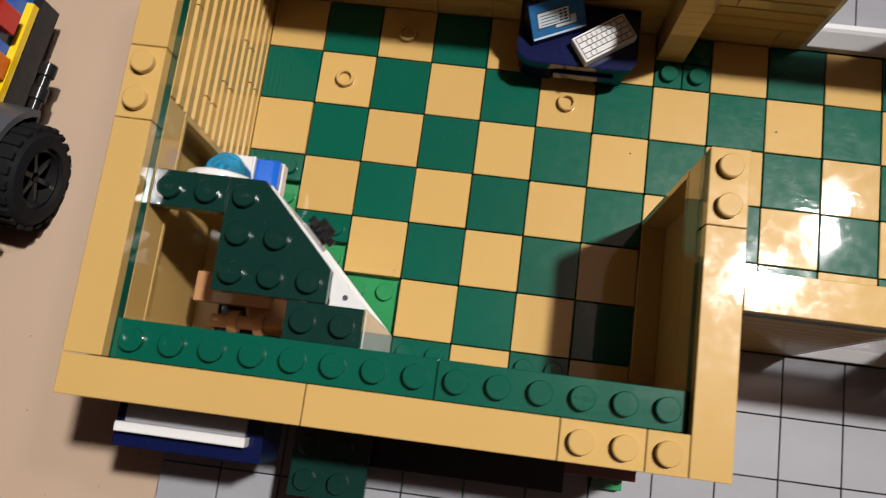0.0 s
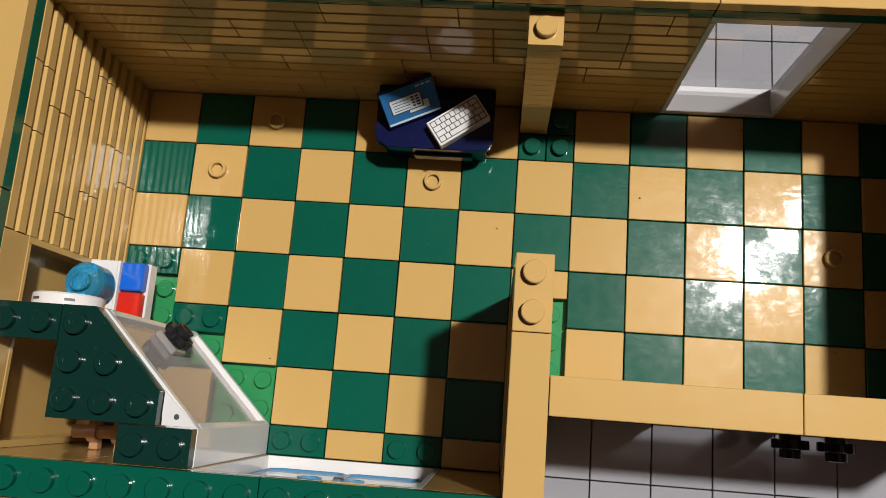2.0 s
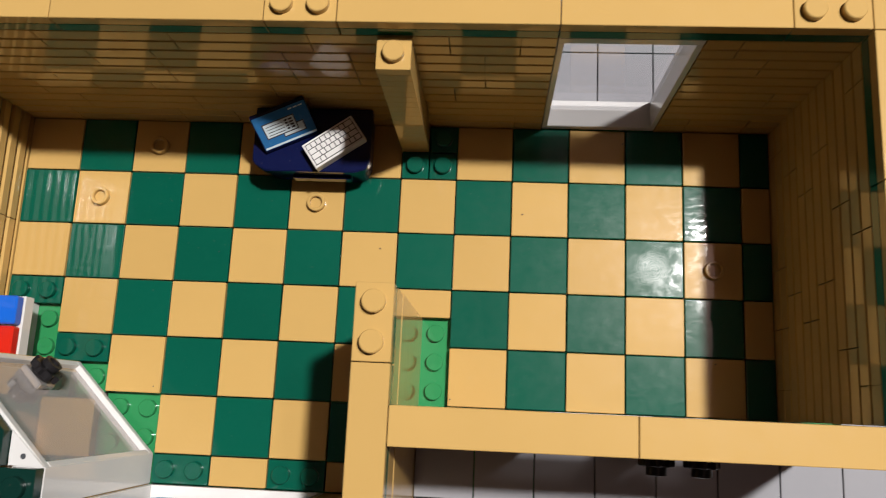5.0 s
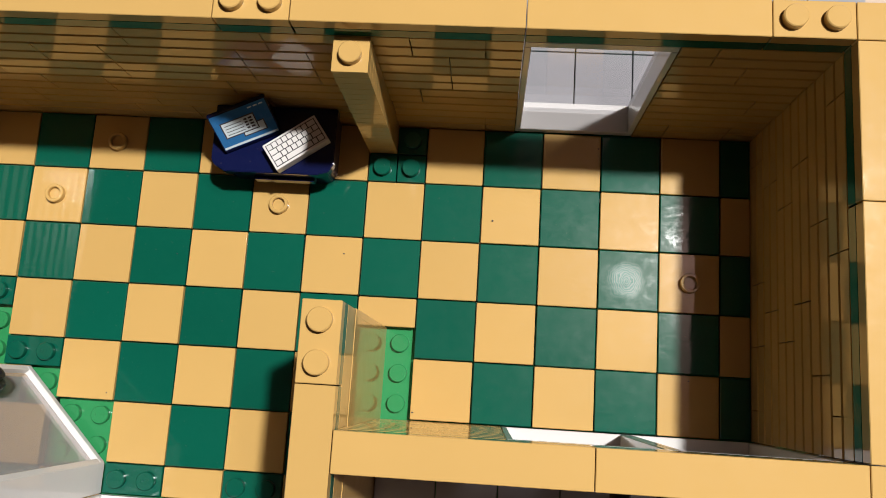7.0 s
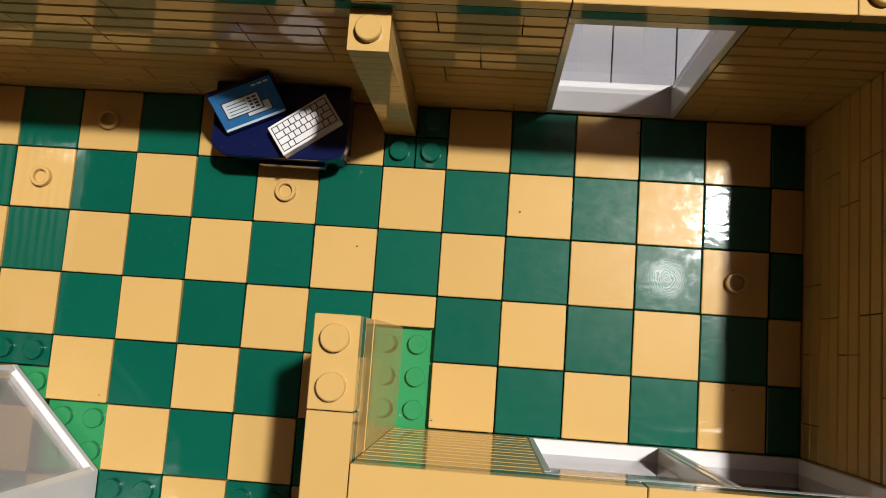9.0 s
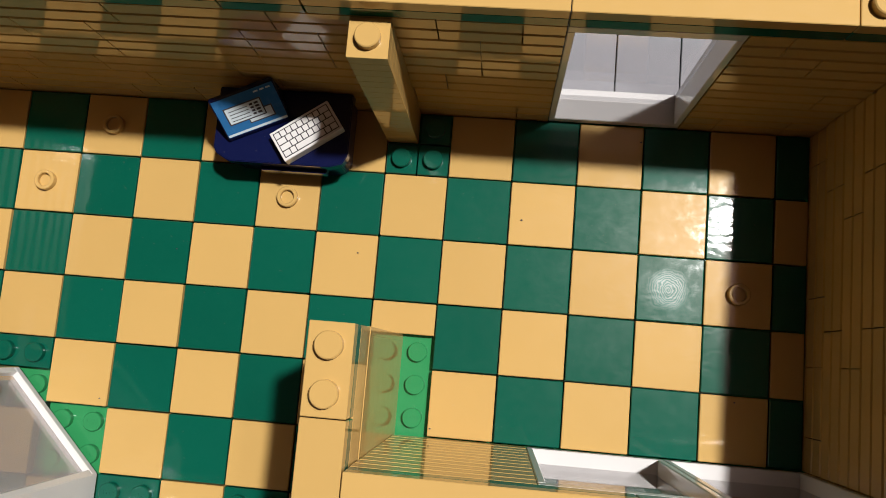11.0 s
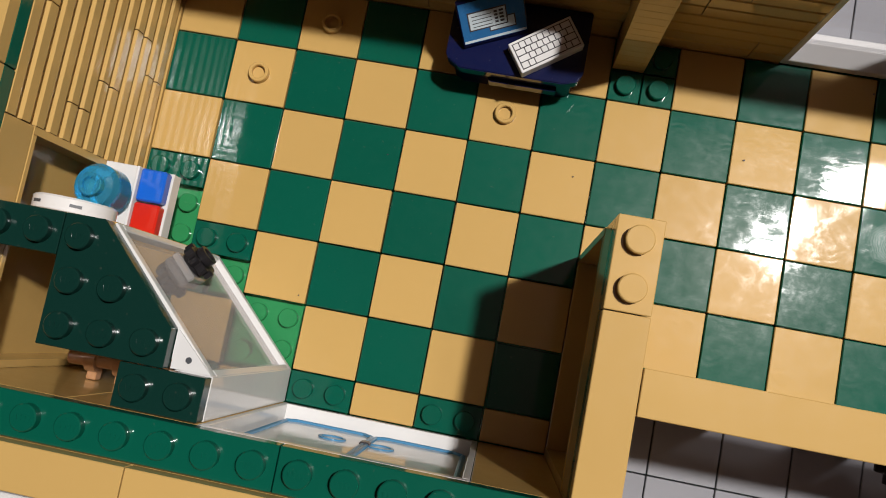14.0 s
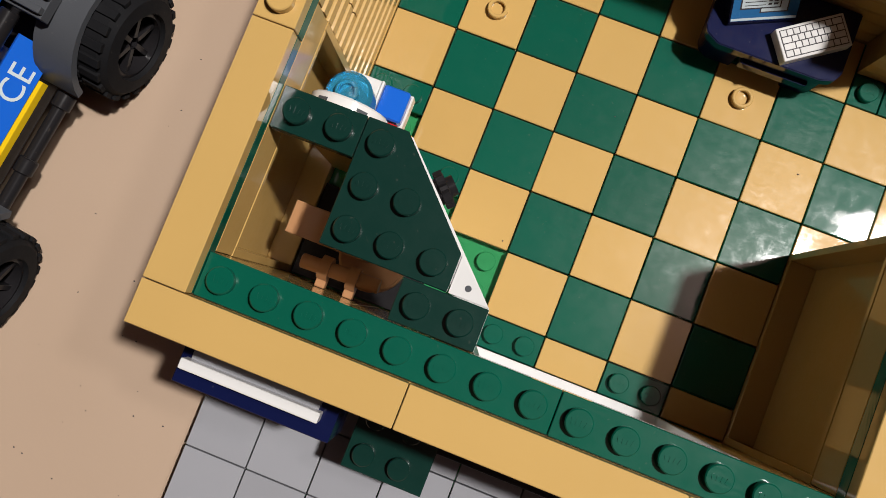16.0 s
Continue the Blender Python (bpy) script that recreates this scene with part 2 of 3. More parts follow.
def lathe(bm, profile, segments=24, m=None, close=True):
    """Turn a profile of (radius, height) about z."""
    rings = []
    for r, z in profile:
        rings.append([bm.verts.new((r * math.cos(2 * math.pi * i / segments), r * math.sin(2 * math.pi * i / segments), z)) for i in range(segments)])
    for a, b in zip(rings, rings[1:]):
        for i in range(segments):
            j = (i + 1) % segments
            bm.faces.new((a[i], a[j], b[j], b[i]))
    if close:
        bm.faces.new(list(reversed(rings[0])))
        bm.faces.new(rings[-1])
    made = [v for ring in rings for v in ring]
    if m:
        bmesh.ops.transform(bm, matrix=m, verts=made)
    return made


def stud(bm, x, y, z, mark=True, segments=24):
    r, h, e = 0.0024, 0.0017, 0.00020
    lathe(bm, [(r, -0.0002), (r, h - e), (r - e, h)], segments, Matrix.Translation((x, y, z)))
    if mark:
        for k in range(4):
            xx = x - 0.0012 + k * 0.0008
            box(bm, xx - 0.00022, xx + 0.00022, y - 0.0005, y + 0.0005, z + h - 0.0001, z + h + 0.00007, 0, Matrix.Translation((xx, y, 0)) @ Matrix.Rotation(0.2 - 0.15 * k, 4, "Z") @ Matrix.Translation((-xx, -y, 0)))


def hollow_stud(bm, x, y, z):
    r, h, e = 0.0026, 0.0017, 0.0002
    lathe(bm, [(r, -0.0002), (r, h - e), (r - e, h), (0.0017 + e, h), (0.0017, h - e), (0.0017, 0.0004)], 28, Matrix.Translation((x, y, z)))


def prism(bm, outline, z0, z1):
    """An upright prism over an outline given anticlockwise."""
    low = [bm.verts.new((x, y, z0)) for x, y in outline]
    high = [bm.verts.new((x, y, z1)) for x, y in outline]
    bm.faces.new(list(reversed(low))); bm.faces.new(high)
    for i in range(len(outline)):
        j = (i + 1) % len(outline)
        bm.faces.new((low[i], low[j], high[j], high[i]))


def tube(bm, a, b, r, segments=16):
    a, b = Vector(a), Vector(b)
    turn = (b - a).to_track_quat("Z", "Y").to_matrix().to_4x4()
    e = r * 0.12
    n = (b - a).length
    lathe(bm, [(r - e, 0), (r, e), (r, n - e), (r - e, n)], segments, Matrix.Translation(a) @ turn)


def mesh_of(name, bm, material):
    bmesh.ops.recalc_face_normals(bm, faces=bm.faces[:])
    me = bpy.data.meshes.new(name)
    bm.to_mesh(me)
    bm.free()
    me.materials.append(material)
    for poly in me.polygons:
        poly.use_smooth = False
    return me


def smooth(ob, angle=30):
    me = ob.data
    me.polygons.foreach_set("use_smooth", [True] * len(me.polygons))
    me.set_sharp_from_angle(angle=radians(angle))
    return ob


def part(name, bm, material, parent=None, label=""):
    ob = smooth(new(name, mesh_of(name, bm, material)))
    if parent:
        ob.parent = parent
        ob.matrix_parent_inverse = parent.matrix_basis.inverted()
    return tagged(ob, label)


def blank(name, where=(0, 0, 0)):
    ob = new(name)
    ob.location = where
    ob.empty_display_size = 0.01
    return ob


CACHE = {}


def piece_mesh(nx, ny, h, material, studs="", gap=0.00010, bevel=0.00014, trim=0.0):
    """A plate, tile or brick of nx by ny studs, its corner at the origin. studs: '' none, 'all', or 'ring' for one hollow stud in the middle."""
    key = (nx, ny, round(h, 5), material.name, studs, gap, trim)
    if key not in CACHE:
        bm = bmesh.new()
        box(bm, gap, nx * S - gap, gap, ny * S - gap, trim, h - trim, bevel, None, 2 if 0.0002 < bevel < 0.0005 else 1)
        if studs == "all":
            for i in range(int(nx)):
                for j in range(int(ny)):
                    stud(bm, (i + 0.5) * S, (j + 0.5) * S, h, "green" in material.name)
        if studs == "ring":
            hollow_stud(bm, nx * S / 2, ny * S / 2, h)
        me = mesh_of("piece", bm, material)
        me.polygons.foreach_set("use_smooth", [True] * len(me.polygons))
        me.set_sharp_from_angle(angle=radians(28))
        CACHE[key] = me
    return CACHE[key]


def piece(name, x, y, z, nx, ny, h, material, parent=None, studs="", gap=0.00010, label="", bevel=0.00014, trim=0.0):
    """A piece with its low corner at x, y (in studs) and z (metres)."""
    ob = new(name, piece_mesh(nx, ny, h, material, studs, gap, bevel, trim))
    ob.location = (x * S, y * S, z)
    if parent:
        ob.parent = parent
        ob.matrix_parent_inverse = parent.matrix_basis.inverted()
    return tagged(ob, label)


def block(name, x0, x1, y0, y1, z0, z1, material, parent=None, bevel=0.00015, label=""):
    """A bevelled block: x and y in studs, z in metres."""
    bm = bmesh.new()
    box(bm, x0 * S, x1 * S, y0 * S, y1 * S, z0, z1, bevel)
    return part(name, bm, material, parent, label)


TOP, PLATE_TOP, TILE_TOP = 6 * B, 6 * B + P, 6 * B + 2 * P

# ---- the room around the table ----
def room_slab(name, x0, x1, y0, y1, z0, z1, material, label, category):
    bm = bmesh.new()
    box(bm, x0, x1, y0, y1, z0, z1, 0)
    return tagged(part(name, bm, material), label, category, kind="structure")


room_slab("floor", -2.2, 2.6, -2.2, 2.2, -0.80, -0.75, CARPET, "dark carpeted floor of the room below the table", "floor")
# unseen ceiling and walls, added to close off and redden the fill light
room_slab("ceiling", -2.2, 2.6, -2.2, 2.2, 2.35, 2.40, RED_BOUNCE, "unseen ceiling, near-black red to tint the light it bounces into shade", "ceiling")
room_slab("wall_north", -2.2, 2.6, 2.2, 2.25, -0.75, 2.35, RED_BOUNCE, "unseen wall, near-black red to tint the light it bounces into shade", "wall")
room_slab("wall_south", -2.2, 2.6, -2.25, -2.2, -0.75, 2.35, RED_BOUNCE, "unseen wall, near-black red to tint the light it bounces into shade", "wall")
room_slab("wall_west", -2.25, -2.2, -2.2, 2.2, -0.75, 2.35, RED_BOUNCE, "unseen wall, near-black red to tint the light it bounces into shade", "wall")
room_slab("wall_east", 2.6, 2.65, -2.2, 2.2, -0.75, 2.35, RED_BOUNCE, "unseen wall, near-black red to tint the light it bounces into shade", "wall")

table = tagged(blank("table", (0, 0, -0.0048)), "beige laminate table with dust and crumbs under the brick model", "table")
bm = bmesh.new(); box(bm, -0.55, 0.75, -0.45, 0.45, -0.03, -0.0048, 0.002); part("tabletop", bm, TABLE, table)
for lx in (-0.48, 0.68):
    for ly in (-0.38, 0.38):
        bm = bmesh.new(); box(bm, lx - 0.03, lx + 0.03, ly - 0.03, ly + 0.03, -0.75, -0.03, 0.003); part("leg", bm, TABLE, table)

# ---- base and floor of the model ----
base = block("ground", -1, 31, -29, 9, -0.0048, -P, BRIGHT, bevel=0.0003)
tagged(base, "bright green studded baseplate under the brick model", "baseplate", kind="structure")
bm = bmesh.new()
for i in range(0, 8):
    for j in range(6, 13):
        stud(bm, (i + 0.5) * S, -(j + 0.5) * S, -P, segments=20)
for i in range(13, 18):
    for j in range(0, 11):
        stud(bm, (i + 0.5) * S, -(j + 0.5) * S, -P, segments=20)
part("studs", bm, BRIGHT, base)

PRINTS = {(11, 2)}
RINGS = {(2, 0), (1, 1), (5, 1), (12, 2)}
GONE = {(7, 0), (0, 3), (0, 4), (1, 4), (0, 5), (1, 5), (2, 5), (7, 3), (7, 4)}
G = 0.00017
checker = tagged(blank("checkered_floor"), "glossy green and tan checkered tile floor of the model shop", "floor", kind="structure")


def floor_tiles():
    seat = random.Random(12)
    for r in range(7):
        for c in range(14):
            if (c, r) in GONE or (c >= 7 and r >= 5) or (r == 6 and c < 4):
                continue
            mat = TAN if (c + r) % 2 == 0 else TOUCHED if (c, r) in PRINTS else GREEN
            nx = 1 if c == 13 else 2
            ny = 1 if r == 6 else 2
            if r == 6 and c in (5,):
                piece("plate", 2 * c, -13, -P, 2, 1, P, GREEN, checker, "all", G)
                continue
            tile = piece("tile", 2 * c, -2 * r - ny, -P, nx, ny, P, mat, checker, "ring" if (c, r) in RINGS else "", G, "", 0.00018)
            # no tile is pressed down quite level
            tile.rotation_euler = (seat.gauss(0, 0.006), seat.gauss(0, 0.006), seat.gauss(0, 0.002))
    # studded green plates where tiles are missing
    for x, y, nx in ((15, -1, 1), (14, -2, 1), (15, -2, 1), (0, -7, 2), (2, -9, 2), (8, -13, 0), (6, -13, 2)):
        if nx:
            piece("plate", x, y, -P, nx, 1, P, GREEN, checker, "all", G)
    piece("tile", 14, -7, -P, 2, 1, P, TAN, checker, "", G)
    piece("tile", 0, -13, -P, 2, 3, P, BLACK, checker, "", G)
    piece("tile", 2, -13, -P, 2, 3, P, BLACK, checker, "", G)


# ---- walls of the model ----
def cuts(length, course, seed):
    """Lengths of the bricks in one course, with staggered joints."""
    rnd = random.Random(seed * 97 + course)
    out, left = [], length
    first = (3, 4, 2, 1, 4)[(course + seed) % 5]
    while left > 0:
        n = first if not out else rnd.choice((4, 4, 4, 2))
        n = min(n, left)
        out.append(n)
        left -= n
    return out


def rib_mesh(n, along, c, rise):
    """A brick of n studs whose two long sides carry two ribs, each undercut so that a narrow ledge of the rib below stays free."""
    key = ("rib", n, along, c)
    if key not in CACHE:
        bm = bmesh.new()
        e, h = 0.00006, B / 2
        half = []
        for z in (0, h):
            half += [(S - e - c, z + 0.00004), (S - e - c, z + 0.0002), (S - e, z + rise), (S - e, z + h - 0.08 * rise - 0.0002), (S - e - 0.00008, z + h - 0.08 * rise - 0.00012), (S - e - c, z + h)]
        prof = half + [(S - x, z) for x, z in reversed(half)]
        ends = []
        for d in (0.00014, n * S - 0.00014):
            ends.append([bm.verts.new((u, d, z) if along == "y" else (d, S - u, z)) for u, z in prof])
        a, b = ends
        bm.faces.new(a); bm.faces.new(list(reversed(b)))
        for i in range(len(prof)):
            j = (i + 1) % len(prof)
            bm.faces.new((a[j], a[i], b[i], b[j]))
        me = mesh_of("piece", bm, TAN)
        me.polygons.foreach_set("use_smooth", [True] * len(me.polygons))
        me.set_sharp_from_angle(angle=radians(25))
        CACHE[key] = me
    return CACHE[key]


def ribbed_wall(name, label, spans, along, at, seed, groove=0.00030, rise=0.0008):
    """A wall of stacked ribbed bricks one stud thick. spans: runs (start, end) in studs along the wall."""
    wall = tagged(blank(name), label, "wall", kind="structure")
    for a, b in spans:
        if along == "x":
            block("core", a + 0.1, b - 0.1, at + 0.2, at + 0.8, 0, TOP, TAN, wall, 0)
            block("footing", a + 0.01, b - 0.01, at + 0.012, at + 0.988, -0.0008, 0.00035, TAN, wall, 0)
        else:
            block("core", at + 0.2, at + 0.8, a + 0.1, b - 0.1, 0, TOP, TAN, wall, 0)
            block("footing", at + 0.012, at + 0.988, a + 0.01, b - 0.01, -0.0008, 0.00035, TAN, wall, 0)
        for course in range(6):
            pos = a
            for n in cuts(b - a, course, seed):
                ob = new("brick", rib_mesh(n, along, groove, rise))
                ob.location = (pos * S, at * S, course * B) if along == "x" else (at * S, pos * S, course * B)
                ob.parent = wall
                ob.matrix_parent_inverse = wall.matrix_basis.inverted()
                tagged(ob, "")
                pos += n
    return wall


def coping(wall, along, at, runs):
    """The green plate and the tan tiles on top; runs: (start, end, studded)."""
    for a, b, studded in runs:
        n = b - a
        if along == "x":
            piece("plate", a, at, TOP, n, 1, P, GREEN, wall)
            piece("coping", a, at, PLATE_TOP, n, 1, P, TAN, wall, "all" if studded else "")
        else:
            piece("plate", at, a, TOP, 1, n, P, GREEN, wall)
            piece("coping", at, a, PLATE_TOP, 1, n, P, TAN, wall, "all" if studded else "")


def frame_unit(x, y, facing, panes=1, label="", width=4):
    """A white frame six bricks high with a clear pane, on the wall's line."""
    unit = tagged(blank("window_frame", (x * S, y * S, 0)), label, "window")
    w, t = width * S, 0.0016
    z1 = TOP
    x0, y0 = x * S, y * S
    for nm, (a, b, c, d) in dict(sill=(0, w, 0, 0.0026), head=(0, w, z1 - 0.0026, z1), jamb=(0, t, 0.0026, z1 - 0.0026), jamb_b=(w - t, w, 0.0026, z1 - 0.0026)).items():
        bm = bmesh.new()
        box(bm, x0 + a + 0.00005, x0 + b - 0.00005, y0 + 0.0001, y0 + S - 0.0001, c, d, 0.0002)
        part(nm.replace("_b", ""), bm, WHITE, unit)
    yp = y0 + (0.0052 if facing > 0 else 0.0034)
    pw = (w - 2 * t) / panes
    for k in range(panes):
        bm = bmesh.new()
        box(bm, x0 + t + k * pw + 0.0002, x0 + t + (k + 1) * pw - 0.0002, yp, yp + 0.0012, 0.0028, z1 - 0.0028, 0.0002)
        part("pane", bm, GLASS if facing > 0 else DOORGLASS, unit, "clear plastic pane")
    return unit


def panel_wall(name, label, x_thin, x_open, y0, y1):
    """A thin tall panel with rims on its open side, one brick course above it."""
    wall = tagged(blank(name), label, "wall", kind="structure")
    a, b = sorted((x_thin, x_open))
    thin = (x_thin, x_thin + 0.2) if x_open > x_thin else (x_thin - 0.2, x_thin)
    z1 = 5 * B
    inner = (thin[1], b) if x_open > x_thin else (a, thin[0])
    block("panel", *thin, y0 + 0.2, y1 - 0.2, -P, z1, TAN, wall, 0)
    block("rim", a, b, y0, y0 + 0.2, -P, z1, TAN, wall, 0.00005)
    block("rim", a, b, y1 - 0.2, y1, -P, z1, TAN, wall, 0.00005)
    block("rim", *inner, y0 + 0.2, y1 - 0.2, -P, 0.0014, TAN, wall)
    block("rim", *inner, y0 + 0.2, y1 - 0.2, z1 - 0.0014, z1, TAN, wall)
    piece("brick", a, y0, z1, 1, y1 - y0, B, TAN, wall)
    return wall


# back wall with a white window
north = ribbed_wall("back_wall", "tan ribbed-brick back wall with a white window", [(-1, 19), (23, 28)], "x", 0, 3)
coping(north, "x", 0, [(-1, 5, 0), (5, 11, 0), (11, 13, 1), (13, 19, 0), (19, 25, 0), (25, 27, 1), (27, 28, 0)])
frame_unit(19, 0, 1, 1, "white framed window with a clear pane in the tan back wall")

# left wall: ribbed bricks behind, smooth panel in front
west = ribbed_wall("left_wall", "tan ribbed-brick side wall with a smooth panel", [(-7, 0)], "y", -1, 5, 0.0009, 0.0019)
coping(west, "y", -1, [(-14, -8, 0), (-8, -6, 1), (-6, 0, 0)])
wp = panel_wall("left_panel", "smooth tan recessed wall panel", -1, 0, -13, -7)

# right wall
east = ribbed_wall("right_wall", "tan ribbed-brick side wall in shade", [(-10, 0)], "y", 27, 8)
coping(east, "y", 27, [(-10, -4, 0), (-4, 0, 0)])

# dividing wall
mid = panel_wall("dividing_wall", "tan dividing wall with a recessed panel on one side", 15, 14, -13, -7)
block("brick", 14, 15, -15, -13, -P, TOP, TAN, mid)
coping(mid, "y", 14, [(-15, -9, 0), (-9, -7, 1)])

# front wall of the far room: ribbed bricks and two white frames
south = tagged(blank("front_wall_right"), "tan ribbed-brick front wall with two white door frames", "wall", kind="structure")
block("core", 15.1, 18.9, -10.8, -10.2, -P, TOP, TAN, south, 0)
for k in range(6):
    for x, n in ((15, 4), (27, 1)):
        ob = new("brick", rib_mesh(n, "x", 0.00020, 0.0006))
        ob.location = (x * S, -11 * S, k * B)
        ob.parent = south
        ob.matrix_parent_inverse = south.matrix_basis.inverted()
        tagged(ob, "")
coping(south, "x", -11, [(15, 21, 0), (21, 27, 0), (27, 28, 0)])
frame_unit(19, -11, -1, 1, "white framed glass door with a black handle")
frame_unit(23, -11, -1, 1, "white framed glass door with a black handle")

# front wall of the near room
front = tagged(blank("front_wall_left"), "tan front wall under a studded green ledge", "wall", kind="structure")
piece("panel", 0, -14, 0, 3, 1, TOP, TAN, front)
piece("panel", 3, -14, 0, 3, 1, TOP, TAN, front)
piece("panel", 12, -14, 0, 2, 1, TOP, TAN, front)
for k in range(6):
    piece("brick", -1, -14, k * B, 1, 1, B, TAN, front)
piece("green_ledge", 0, -14, TOP, 8, 1, P, GREEN, front, "all")
piece("green_ledge", 8, -14, TOP, 6, 1, P, GREEN, front, "all")
piece("plate", -1, -15, TOP, 15, 1, P, TAN, front)
for a, b, st in ((-1, 5, ""), (5, 11, ""), (11, 13, "all"), (13, 14, "all")):
    piece("coping", a, -15, PLATE_TOP, b - a, 1, P, TAN, front, st)


def counter_window():
    unit = tagged(blank("double_window", (9 * S, -13.5 * S, 0)), "wide white framed panel printed with two pale blue sliding panes", "window")
    for nm, x0, x1, z0, z1 in (("sill", 6, 12, 0, 0.0022), ("head", 6, 12, TOP - 0.0022, TOP), ("jamb", 6, 6.18, 0.0022, TOP - 0.0022), ("jamb", 11.82, 12, 0.0022, TOP - 0.0022)):
        block(nm, x0 + 0.005, x1 - 0.005, -13.99, -13.01, z0, z1, WHITE, unit)
    block("panel", 6.18, 11.82, -13.8, -13.45, 0.0022, TOP - 0.0022, WHITE, unit)
    y = -13.45 * S
    for x0, x1 in ((6.35, 8.95), (9.05, 11.65)):
        a, b, c, d, k = x0 * S, x1 * S, 0.0036, TOP - 0.005, 0.0022
        ring = [(a + k, c), (b - k, c), (b, c + k), (b, d - k), (b - k, d), (a + k, d), (a, d - k), (a, c + k)]
        bm = bmesh.new()
        for (xa, za), (xb, zb) in zip(ring, ring[1:] + ring[:1]):
            tube(bm, (xa, y, za), (xb, y, zb), 0.00060, 8)
        part("pane_edge", bm, BLUELINE, unit, "pale blue pane outline")
        bm = bmesh.new()
        mid_x = b - 0.007 if x0 < 8 else a + 0.003
        lathe(bm, [(0.0024, -0.0003), (0.0031, -0.0003), (0.0031, 0.0009), (0.0024, 0.0009), (0.0024, -0.0003)], 20, Matrix.Translation((mid_x, y, 0.0180)) @ Matrix.Rotation(radians(90), 4, "X"), close=False)
        part("pull_ring", bm, BLUELINE, unit, "blue oval pull")
    bm = bmesh.new()
    box(bm, 8.86 * S, 9.14 * S, y - 0.0002, y + 0.0008, 0.0165, 0.0195, 0.0002)
    part("catch", bm, INK, unit, "small dark catch")
    return unit


counter_window()

# ---- column ----
column = tagged(blank("column", (14 * S, -S, 0)), "slim tan column of stacked single plates", "column")
for k in range(18):
    piece("plate", 14, -1, k * P, 1, 1, P, TAN, column, "all" if k == 17 else "", 0.00012, "", 0.00007)

# ---- desk with screen and keyboard ----
desk = tagged(blank("desk", (9 * S, -2 * S, 0)), "dark blue desk on the checkered floor", "desk")


def desk_part(name, outline, z0, z1, label=""):
    bm = bmesh.new()
    prism(bm, [(x * S, y * S) for x, y in outline], z0, z1)
    bmesh.ops.bevel(bm, geom=bm.edges[:], offset=0.00022, segments=2, affect="EDGES")
    return part(name, bm, NAVY, desk, label)


desk_part("desk_top", [(9.0, -0.02), (9.0, -1.9), (9.1, -2.08), (9.5, -2.3), (12.55, -2.3), (12.95, -2.18), (13.1, -1.9), (13.1, -0.02)], 0.0096, 0.0128)
desk_part("leg", [(9.15, 0), (9.15, -1.8), (9.25, -2.0), (9.55, -2.15), (10.3, -2.15), (10.3, 0)], 0, 0.0096)
desk_part("leg", [(11.9, 0), (11.9, -2.2), (12.5, -2.2), (12.8, -2.1), (12.95, -1.8), (12.95, 0)], 0, 0.0096)
desk_part("rail", [(10.36, -1.95), (10.36, -2.4), (12.4, -2.4), (12.4, -1.95)], 0.0058, 0.0090)


def screen_unit():
    unit = tagged(blank("computer_screen", (10.4 * S, -0.8 * S, 0.0128)), "dark blue computer with a bright blue screen on the desk", "computer")
    m = Matrix.Translation((10.13 * S, -0.69 * S, 0.0128)) @ Matrix.Rotation(radians(24.5), 4, "Z")
    w = 0.0078
    bm = bmesh.new()
    prof = [(-0.0055, 0), (0.0025, 0), (0.0025, 0.0094), (0.0015, 0.0096), (-0.0055, 0.0016)]
    a = [bm.verts.new(m @ Vector((-w, y, z))) for y, z in prof]
    b = [bm.verts.new(m @ Vector((w, y, z))) for y, z in prof]
    bm.faces.new(a); bm.faces.new(list(reversed(b)))
    for i in range(5):
        j = (i + 1) % 5
        bm.faces.new((a[j], a[i], b[i], b[j]))
    bmesh.ops.bevel(bm, geom=bm.edges[:], offset=0.00020, segments=2, affect="EDGES")
    part("body", bm, NAVY, unit)
    slope = math.atan2(0.0080, 0.0070)
    face = m @ Matrix.Translation((0, -0.0055, 0.0016)) @ Matrix.Rotation(slope, 4, "X")
    n = math.hypot(0.0080, 0.0070)

    def print_on(name, x0, x1, y0, y1, lift, mat, label=""):
        bm = bmesh.new()
        box(bm, x0, x1, y0, y1, 0.00001, lift, 0, face)
        return part(name, bm, mat, unit, label)

    print_on("screen", -w + 0.0003, w - 0.0003, 0.0003, n - 0.0003, 0.00005, SCREEN, "bright blue printed screen")
    print_on("task_bar", -w + 0.0004, w - 0.0004, 0.0004, 0.0010, 0.00007, PALE)
    print_on("outline", -0.0012, 0.0052, 0.0021, 0.0052, 0.00008, INK)
    print_on("window_shape", -0.0009, 0.0049, 0.0024, 0.0049, 0.00010, PALE)
    print_on("outline", -0.0058, 0.0034, 0.0032, 0.0078, 0.00012, INK)
    print_on("window_shape", -0.0055, 0.0031, 0.0035, 0.0075, 0.00014, PALE)
    for k in range(4):
        y = 0.0040 + k * 0.00085
        print_on("text_bar", -0.0049, -0.0002, y, y + 0.00018, 0.00016, INK)
        print_on("text_bar", 0.0004, 0.0012, y, y + 0.0005, 0.00016, INK)
        print_on("text_bar", 0.0016, 0.0026, y, y + 0.0005, 0.00016, INK)
    for k in range(3):
        print_on("text_bar", 0.0026 + k * 0.0015, 0.0037 + k * 0.0015, 0.0092, 0.0096, 0.00009, PALE)
    return unit


screen_unit()


